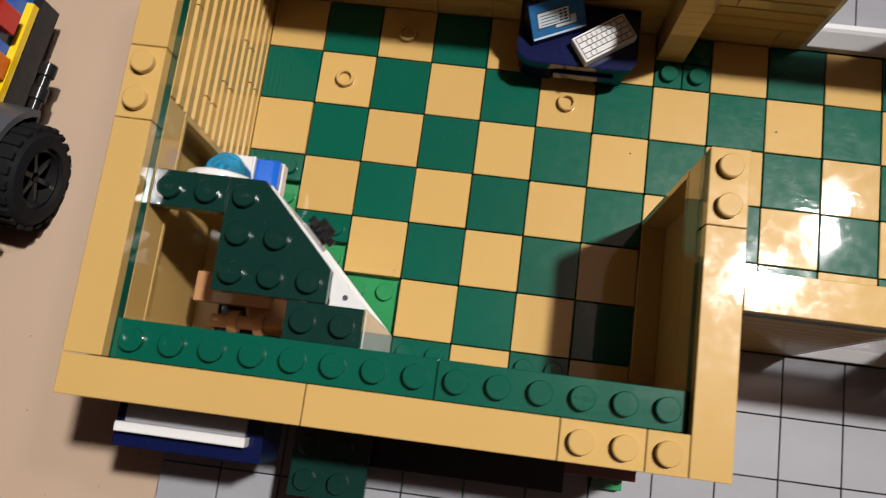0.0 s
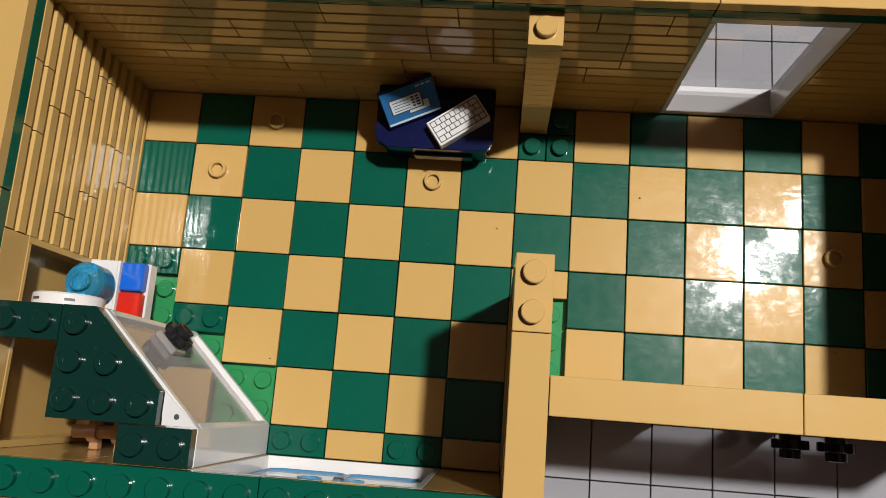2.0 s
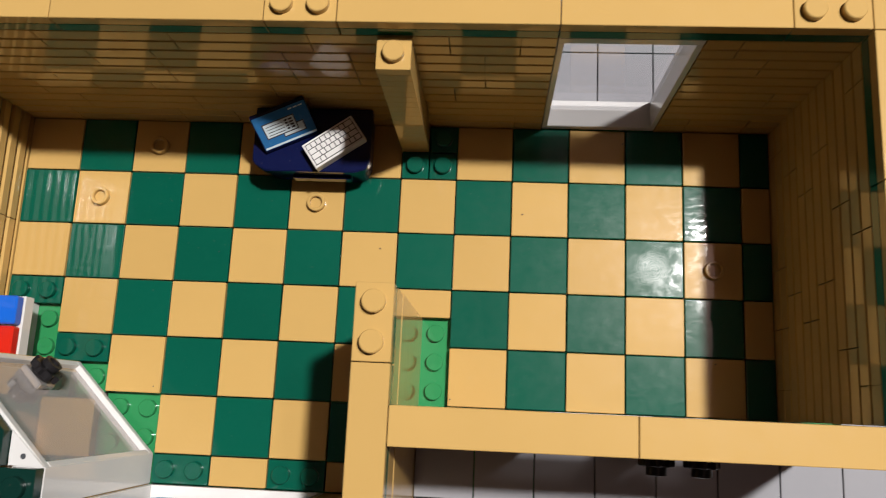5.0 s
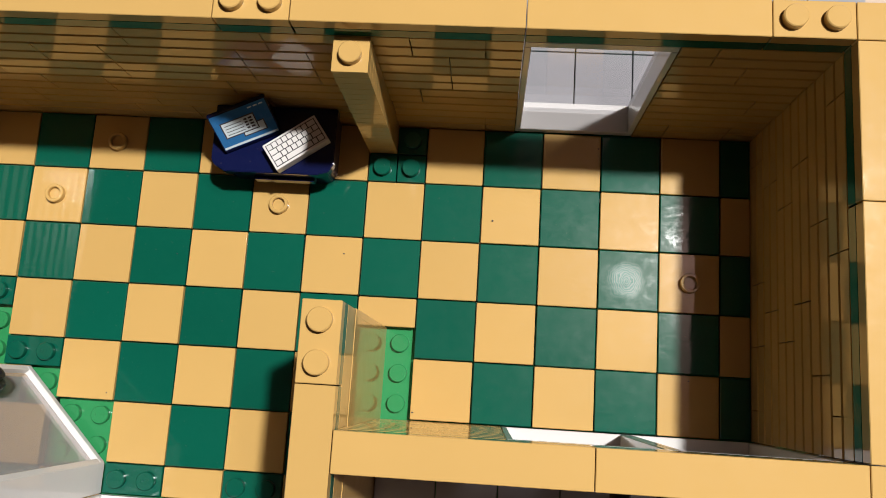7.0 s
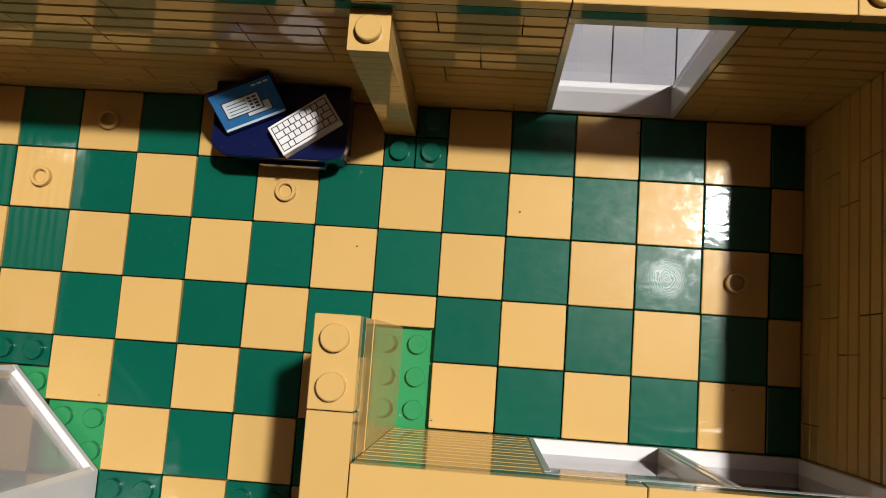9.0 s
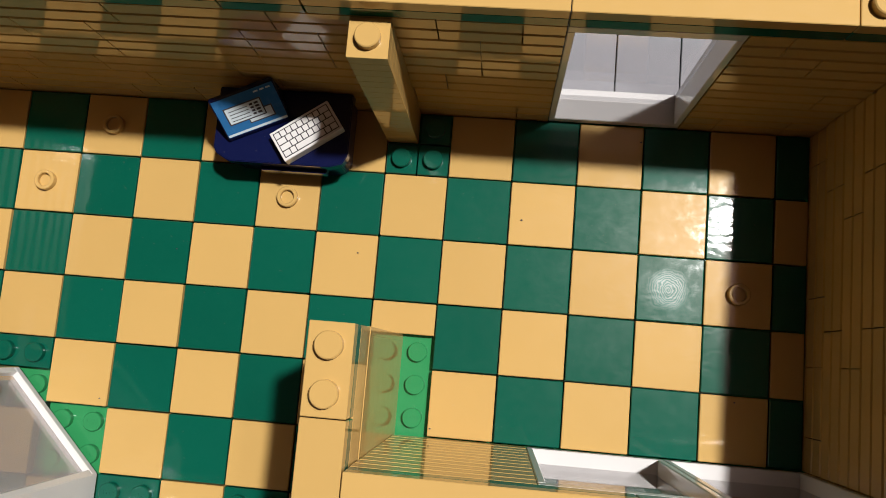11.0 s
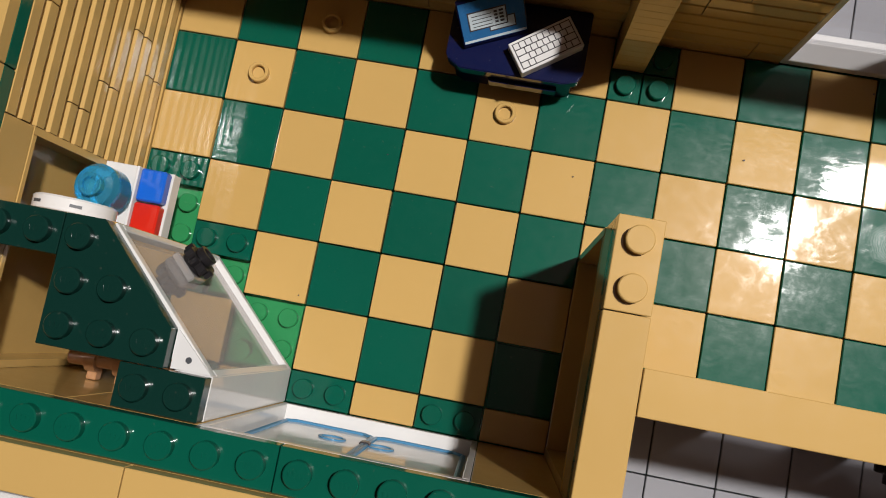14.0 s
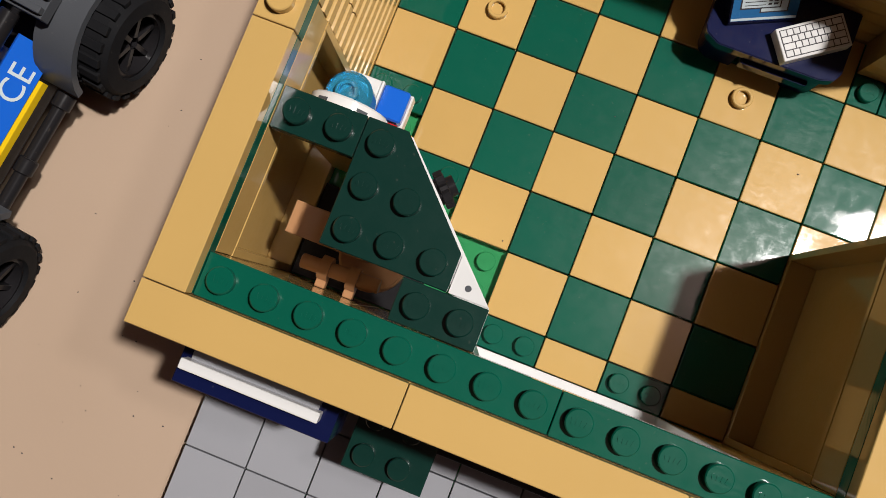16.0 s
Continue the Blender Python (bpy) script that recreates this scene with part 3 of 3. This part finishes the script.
def keyboard_unit():
    unit = tagged(blank("keyboard", (12 * S, -1.8 * S, 0.0128)), "white keyboard tile lying askew on the desk", "keyboard")
    m = Matrix.Translation((11.88 * S, -1.35 * S, 0.0129)) @ Matrix.Rotation(radians(35), 4, "Z")
    bm = bmesh.new(); box(bm, -0.0079, 0.0079, -0.0039, 0.0039, 0, P, 0.00015, m); part("body", bm, WHITE, unit)
    bm = bmesh.new(); box(bm, -0.0073, 0.0073, -0.0033, 0.0033, P - 0.0001, P + 0.00004, 0, m); part("key_field", bm, INK, unit)
    rows = [(1.0,) * 8 + (1.6,), (1.5,) + (1.0,) * 7 + (1.1,), (1.8,) + (1.0,) * 6 + (1.8,), (1.2, 1.0, 5.2, 1.0, 1.2)]
    for j, row in enumerate(rows):
        unit_w = 0.0144 / sum(row)
        x = -0.0072
        for w in row:
            bm = bmesh.new()
            box(bm, x + 0.00013, x + w * unit_w - 0.00013, 0.0032 - (j + 1) * 0.0016 + 0.00013, 0.0032 - j * 0.0016 - 0.00013, P, P + 0.00012, 0, m)
            part("key", bm, WHITE, unit)
            x += w * unit_w
    return unit


keyboard_unit()

# ---- corner booth ----
booth = tagged(blank("corner_booth", (3 * S, -11 * S, 0)), "corner booth roofed with dark green wedge plates", "booth")
ROOF = TOP - P
piece("roof_plate", 0, -10, ROOF, 2, 1, P, DARKGREEN, booth, "all")
piece("roof_plate", 4, -13, ROOF, 2, 1, P, DARKGREEN, booth, "all")
bm = bmesh.new()
g = 0.01
prism(bm, [(x * S, y * S) for x, y in ((2 + g, -12 + g), (5 - g, -12 + g), (5 - g, -11.1), (2.95, -9 - g), (2 + g, -9 - g))], ROOF, TOP)
bmesh.ops.bevel(bm, geom=bm.edges[:], offset=0.00015, segments=1, affect="EDGES")
wedge = part("wedge_plate", bm, DARKGREEN, booth)
for x, y in ((2.5, -9.5), (2.5, -10.5), (3.5, -10.5), (2.5, -11.5), (3.5, -11.5), (4.5, -11.5)):
    bm = bmesh.new(); stud(bm, x * S, y * S, TOP)
    part("stud", bm, DARKGREEN, wedge)
block("wall", 0.02, 3, -9.5, -9.0, 0, ROOF, TAN, booth)
block("post", 5.1, 6, -13, -12, 0, ROOF, WHITE, booth)


def toothed(bm, m, r0, r1, z0, z1, teeth=8):
    """A round toothed wheel standing along z, with a hub on its face."""
    n = teeth * 4
    rim = [(r1 if k % 4 in (0, 1) else r0, 2 * math.pi * k / n) for k in range(n)]
    rings = []
    for z, f in ((z0, 0.93), (z0 + 0.0002, 1), (z1 - 0.0002, 1), (z1, 0.93)):
        rings.append([bm.verts.new(m @ Vector((f * r * math.cos(a), f * r * math.sin(a), z))) for r, a in rim])
    bm.faces.new(list(reversed(rings[0]))); bm.faces.new(rings[-1])
    for lo, hi in zip(rings, rings[1:]):
        for k in range(n):
            j = (k + 1) % n
            bm.faces.new((lo[k], lo[j], hi[j], hi[k]))


def diagonal_door():
    door = tagged(blank("glass_door", (4.5 * S, -10.5 * S, 0)), "white framed glass door set across the corner with a black knob", "door")
    a, b = Vector((3.0 * S, -9.0 * S, 0)), Vector((6.0 * S, -12.0 * S, 0))
    run = (b - a)
    m = Matrix.Translation(a) @ Matrix.Rotation(math.atan2(run.y, run.x), 4, "Z")
    w, d, t, z1 = run.length, 0.0046, 0.0016, ROOF
    for nm, (x0, x1, z0, zz) in dict(sill=(0, w, 0, 0.0022), head=(0, w, z1 - 0.0022, z1), jamb=(0, t, 0.0022, z1 - 0.0022), jamb_b=(w - t, w, 0.0022, z1 - 0.0022)).items():
        bm = bmesh.new(); box(bm, x0, x1, -d, 0, z0, zz, 0.0002, m)
        part(nm.replace("_b", ""), bm, WHITE, door)
    bm = bmesh.new(); box(bm, t + 0.0002, w - t - 0.0002, -0.0026, -0.0014, 0.0024, z1 - 0.0024, 0.0001, m)
    part("pane", bm, SMOKE, door, "clear plastic pane").visible_shadow = False
    bm = bmesh.new(); box(bm, 0.0034, 0.0104, -0.0014, 0.0004, 0.0245, 0.0315, 0.0003, m)
    part("knob_mount", bm, SMOKE, door)
    knob = m @ Matrix.Translation((0.0069, 0.0004, 0.028)) @ Matrix.Rotation(radians(-90), 4, "X")
    bm = bmesh.new(); toothed(bm, knob, 0.0034, 0.0042, 0.0008, 0.0028)
    lathe(bm, [(0.0030, 0), (0.0030, 0.0028), (0.0023, 0.0028), (0.0023, 0.0044), (0.0015, 0.0044), (0.0014, 0.0036)], 16, knob)
    part("knob", bm, BLACK, door, "black toothed knob")
    bm = bmesh.new()
    prism(bm, [(5.02 * S, -11.1 * S), (5.02 * S, -11.98 * S), (5.98 * S, -11.98 * S)], ROOF - 0.0001, ROOF + 0.0004)
    part("corner_cap", bm, WHITE, door)
    bm = bmesh.new(); lathe(bm, [(0.0006, 0), (0.0006, 0.00006)], 12, Matrix.Translation((5.4 * S, -11.74 * S, ROOF + 0.0004)))
    part("hole", bm, DARKGREY, door)
    return door


diagonal_door()

clock = tagged(blank("white_disc", (1.1 * S, -8.8 * S, 0.042)), "white round disc fixed upright beside the booth roof", "disc")
turned = Matrix.Translation((1.1 * S, -8.98 * S, 0.0425)) @ Matrix.Rotation(radians(-90), 4, "X")
bm = bmesh.new(); lathe(bm, [(0.0074, 0), (0.0079, 0.0004), (0.0079, 0.0028), (0.0075, 0.0032)], 40, turned); part("disc", bm, WHITE, clock)
for ang in (60, 120):
    c = Matrix.Translation((1.1 * S + 0.0079 * math.cos(radians(ang)), -8.78 * S, 0.0425 + 0.0079 * math.sin(radians(ang)))) @ Matrix.Rotation(radians(90 - ang), 4, "Y")
    bm = bmesh.new(); box(bm, -0.0011, 0.0011, -0.0003, 0.0003, -0.0004, 0.00005, 0, c); part("slot", bm, DARKGREY, clock)

cooler = tagged(blank("water_cooler", (0.5 * S, -8 * S, 0)), "white water cooler with a blue bottle and red and blue taps", "water cooler")
block("body", 0, 1.0, -9, -7, -P, 0.0192, WHITE, cooler)
block("arm", 1.0, 1.90, -9, -7, 0.0118, 0.0158, WHITE, cooler)
block("ridge", 0.98, 1.06, -9, -7, 0.0158, 0.0198, WHITE, cooler)
block("tap", 1.07, 1.85, -7.97, -7.03, 0.0158, 0.0190, BLUE, cooler, 0.0004, "blue cold water tile")
block("tap", 1.07, 1.85, -8.97, -8.03, 0.0158, 0.0190, RED, cooler, 0.0004, "red hot water tile")
bm = bmesh.new()
lathe(bm, [(0.0032, 0), (0.0032, 0.0012), (0.0045, 0.0016), (0.0052, 0.0028), (0.0052, 0.0085), (0.0044, 0.0098), (0.0026, 0.0100), (0.0026, 0.0116), (0.0024, 0.0118), (0.0016, 0.0118), (0.0015, 0.0108)], 32, Matrix.Translation((0.48 * S, -7.92 * S, 0.0192)))
part("bottle", bm, AQUA, cooler, "transparent light blue bottle")

seat = tagged(blank("booth_chair", (2.4 * S, -11.6 * S, 0)), "small nougat and black chair inside the booth", "chair")
block("base", 0.6, 3.4, -11.9, -10.9, 0, 0.010, BLACK, seat)
block("seat", 0.25, 2.6, -11.95, -11.05, 0.0245, 0.0275, NOUGAT, seat)
block("post", 1.2, 2.2, -11.7, -11.3, 0.010, 0.0245, BLACK, seat)

rack = tagged(blank("bar_with_clips", (2 * S, -12.6 * S, 0.03)), "nougat bar held by two clips on the front wall", "bar")
bm = bmesh.new(); tube(bm, (1.05 * S, -12.5 * S, 0.030), (3.2 * S, -12.42 * S, 0.030), 0.0016); part("bar", bm, NOUGAT, rack)
for x in (1.72, 2.5):
    bm = bmesh.new()
    lathe(bm, [(0.0017, -0.0011), (0.0026, -0.0011), (0.0026, 0.0011), (0.0017, 0.0011), (0.0017, -0.0011)], 18, Matrix.Translation((x * S, -12.47 * S, 0.030)) @ Matrix.Rotation(radians(90), 4, "Y"), close=False)
    box(bm, x * S - 0.0011, x * S + 0.0011, -13 * S, -12.7 * S, 0.0278, 0.0302, 0.0002)
    part("clip", bm, NOUGAT, rack)
bm = bmesh.new(); lathe(bm, [(0.0070, 0), (0.0076, 0.0006), (0.0076, 0.0028), (0.0070, 0.0032)], 32, Matrix.Translation((2.65 * S, -11.75 * S, 0.020))); part("round_plate", bm, NOUGAT, rack)

# ---- outside the front ----
for x in (22.35, 23.65):
    h = tagged(blank("door_handle", (x * S, -11.3 * S, 0.026)), "black toothed door handle on the outside of a glass door", "handle", "door handles")
    axis = Matrix.Translation((x * S, -10.95 * S, 0.026)) @ Matrix.Rotation(radians(90), 4, "X")
    bm = bmesh.new(); lathe(bm, [(0.0024, 0), (0.0024, 0.0036), (0.0024, 0.0058), (0.0015, 0.0060), (0.0014, 0.0050)], 16, axis); toothed(bm, axis, 0.0034, 0.0042, 0.0016, 0.0038)
    part("knob", bm, BLACK, h)

sign = tagged(blank("sign_box", (2 * S, -15 * S, 0.04)), "dark blue sign box with a white edge below the coping", "sign")
block("sign_body", -0.3, 3.65, -16.2, -14, 0.030, 0.046, NAVY, sign)
block("white_edge", -0.15, 3.3, -15.8, -15.55, 0.046, 0.0495, WHITE, sign)
block("panel", 0.0, 3.2, -15.55, -14, 0.046, 0.0475, GREY, sign)
awning = tagged(blank("dark_green_awning", (5 * S, -16 * S, 0.02)), "dark green studded plates jutting out below the wall", "awning")
piece("plate", 3.85, -17.2, 0.0195, 2.3, 2, P, DARKGREEN, awning, "all")
block("bracket", 3.9, 6.1, -15.2, -14, 0.012, 0.0227, DARKGREEN, awning)
planter = tagged(blank("planter", (9 * S, -15 * S, 0)), "low black planter with dark red plate and green leaf piece", "planter")
block("trough", 6, 12, -16.2, -14.2, 0, 0.012, BLACK, planter)
block("plate", 12, 14.2, -15.6, -14.2, 0.008, 0.0112, DARKRED, planter)
piece("leaf_plate", 13, -16, 0.0, 1, 1, P, BRIGHT, planter, "all")

# ---- blue vehicle on the table ----
def vehicle():
    car = tagged(blank("toy_vehicle", (-9.5 * S, -12 * S, -0.0048)), "blue and yellow toy off-road vehicle with black wheels", "vehicle")
    zt = -0.0048
    block("chassis", -13.5, -8.6, -22, -2, zt + 0.008, zt + 0.017, BLACK, car)
    block("body", -13.3, -9.25, -15.2, -10.2, zt + 0.017, zt + 0.027, BLUE, car)
    block("body", -13.3, -8.9, -7.2, -2.0, zt + 0.017, zt + 0.030, BLUE, car)
    block("bonnet", -12.8, -9.9, -15.0, -3.0, zt + 0.027, zt + 0.040, BLUE, car)
    block("stripe", -8.47, -8.2, -15.2, -10.6, zt + 0.0170, zt + 0.0196, YELLOW, car)
    block("stripe", -8.9, -8.62, -7.2, -2.4, zt + 0.0170, zt + 0.0198, YELLOW, car)
    block("lamp", -9.1, -8.6, -5.4, -4.6, zt + 0.0205, zt + 0.028, ORANGE, car)
    block("lamp", -9.2, -8.5, -3.9, -3.1, zt + 0.024, zt + 0.034, RED, car)
    for y0, y1 in ((-15.5, -10.6), (-6.4, -4.2)):
        bm = bmesh.new(); tube(bm, (-7.85 * S, y0 * S, zt + 0.013), (-7.85 * S, y1 * S, zt + 0.013), 0.0017)
        for yy in (y0 + 0.2, (y0 + y1) / 2, y1 - 0.2):
            tube(bm, (-7.85 * S, (yy - 0.25) * S, zt + 0.013), (-7.85 * S, (yy + 0.25) * S, zt + 0.013), 0.0024)
        part("side_bar", bm, BLACK, car)
    bm = bmesh.new(); tube(bm, (-9.15 * S, -15.5 * S, zt + 0.031), (-9.05 * S, -9.3 * S, zt + 0.032), 0.0021); part("roll_bar", bm, BLACK, car)
    for y in (-8.25, -16.6):
        # arched mudguard over the wheel
        bm = bmesh.new()
        r0, r1, n = 0.0168, 0.0186, 14
        rows = []
        for i in range(n + 1):
            a = math.pi * (0.08 + 0.84 * i / n)
            ring = []
            for rr, xx in ((r0, -8.5), (r1, -8.5), (r1, -7.2), (r0, -7.2)):
                ring.append(bm.verts.new((xx * S, y * S + rr * math.cos(a), zt + 0.0125 + rr * math.sin(a))))
            rows.append(ring)
        for p0, p1 in zip(rows, rows[1:]):
            for k in range(4):
                bm.faces.new((p0[k], p0[(k + 1) % 4], p1[(k + 1) % 4], p1[k]))
        bm.faces.new(rows[0]); bm.faces.new(list(reversed(rows[-1])))
        part("mudguard", bm, DARKGREY, car)
        block("grille", -9.2, -8.0, y - 0.9, y + 0.9, zt + 0.0312, zt + 0.0345, DARKGREY, car)
        for k in range(4):
            block("rib", -9.2, -8.0, y - 0.8 + k * 0.45, y - 0.6 + k * 0.45, zt + 0.0345, zt + 0.0362, DARKGREY, car)
        axis = Matrix.Translation((-8.1 * S, y * S, zt + 0.0145)) @ Matrix.Rotation(radians(90), 4, "Y")
        bm = bmesh.new()
        lathe(bm, [(0.0085, 0.0), (0.0118, 0.0004), (0.0140, 0.0020), (0.0140, 0.0110), (0.0122, 0.0128), (0.0088, 0.0132), (0.0085, 0.0118)], 48, axis, close=False)
        tyre = part("tyre", bm, RUBBER, car, "chunky black rubber tyre")
        for i in range(22):
            for side in (0, 1):
                a = 2 * math.pi * (i + side * 0.5) / 22
                bm = bmesh.new()
                box(bm, 0.0134, 0.0146, -0.0011, 0.0011, 0.0012 + side * 0.0056, 0.0064 + side * 0.0056, 0.0001, axis @ Matrix.Rotation(a, 4, "Z"))
                part("tread_block", bm, RUBBER, tyre)
        bm = bmesh.new()
        lathe(bm, [(0.0086, 0.002), (0.0086, 0.0120), (0.0076, 0.0122), (0.0074, 0.0080), (0.0020, 0.0076), (0.0020, 0.0102), (0.0014, 0.0104)], 32, axis, close=False)
        for i in range(6):
            box(bm, 0.0015, 0.0076, -0.0007, 0.0007, 0.0078, 0.0108, 0.0001, axis @ Matrix.Rotation(math.pi * i / 3, 4, "Z"))
        part("rim", bm, BLACK, tyre, "black spoked wheel rim")
    # sloped side panel with lettering
    lean = Matrix.Translation((-8.3 * S, 0, zt + 0.0200)) @ Matrix.Rotation(radians(52), 4, "Y")
    bm = bmesh.new(); box(bm, -0.0085, 0, -15.2 * S, -9.7 * S, -0.0012, 0, 0.0001, lean); part("side_panel", bm, BLUE, car)
    cu = bpy.data.curves.new("lettering", "FONT")
    cu.body, cu.size, cu.extrude = "CE", 0.0078, 0.00004
    cu.materials.append(PALE)
    ob = new("lettering", cu)
    ob.matrix_basis = lean @ Matrix.Translation((-0.0014, -11.6 * S, 0.00006)) @ Matrix.Rotation(radians(90), 4, "Z")
    ob.parent = car
    ob.matrix_parent_inverse = car.matrix_basis.inverted()
    bm = bmesh.new(); box(bm, -0.0070, -0.0012, -14.3 * S, -13.4 * S, 0, 0.0001, 0, lean); part("text_bar", bm, PALE, car)
    pivot = Matrix.Translation((-8.1 * S, -8.25 * S, 0))
    car.matrix_basis = pivot @ Matrix.Rotation(radians(-7.2), 4, "Z") @ pivot.inverted() @ Matrix.Translation((0, 0.0009, 0)) @ car.matrix_basis
    return car


vehicle()

# ---- many small pieces last ----
floor_tiles()
paving = tagged(blank("pavement"), "light grey tiled pavement round the model building", "pavement", kind="structure")
for i in range(16):
    for j in range(19):
        x, y = -1 + 2 * i, 9 - 2 * (j + 1)
        inside = (x < 15 and -15 <= y < 1) or (x < 28 and -11 <= y < 1)
        if not inside:
            piece("tile", x, y, -P, 2, 2, P, GREY, paving, "", G)

crumbs = bmesh.new()
rnd = random.Random(4)
spots = [(13.4, -4.6, 0), (5.75, -9.75, 0), (16.1, -9.75, 0), (21.9, -0.5, 0), (18.4, -3.2, 0), (7.6, -4.9, 0), (25.0, -8.2, 0)]
spots += [(rnd.uniform(-7, -2), rnd.uniform(-24, 2), -0.0048) for _ in range(34)]
for x, y, z in spots:
    k = rnd.uniform(0.00010, 0.00022)
    made = bmesh.ops.create_icosphere(crumbs, subdivisions=1, radius=k)["verts"]
    for v in made:
        v.co = Vector((v.co.x * rnd.uniform(0.8, 1.9), v.co.y * rnd.uniform(0.7, 1.3), v.co.z * 0.7)) + Vector((x * S, y * S, z + k * 0.6))
tagged(part("crumbs", crumbs, INK), "dark crumbs and dust scattered on the table and floor", "crumbs", kind="stuff")
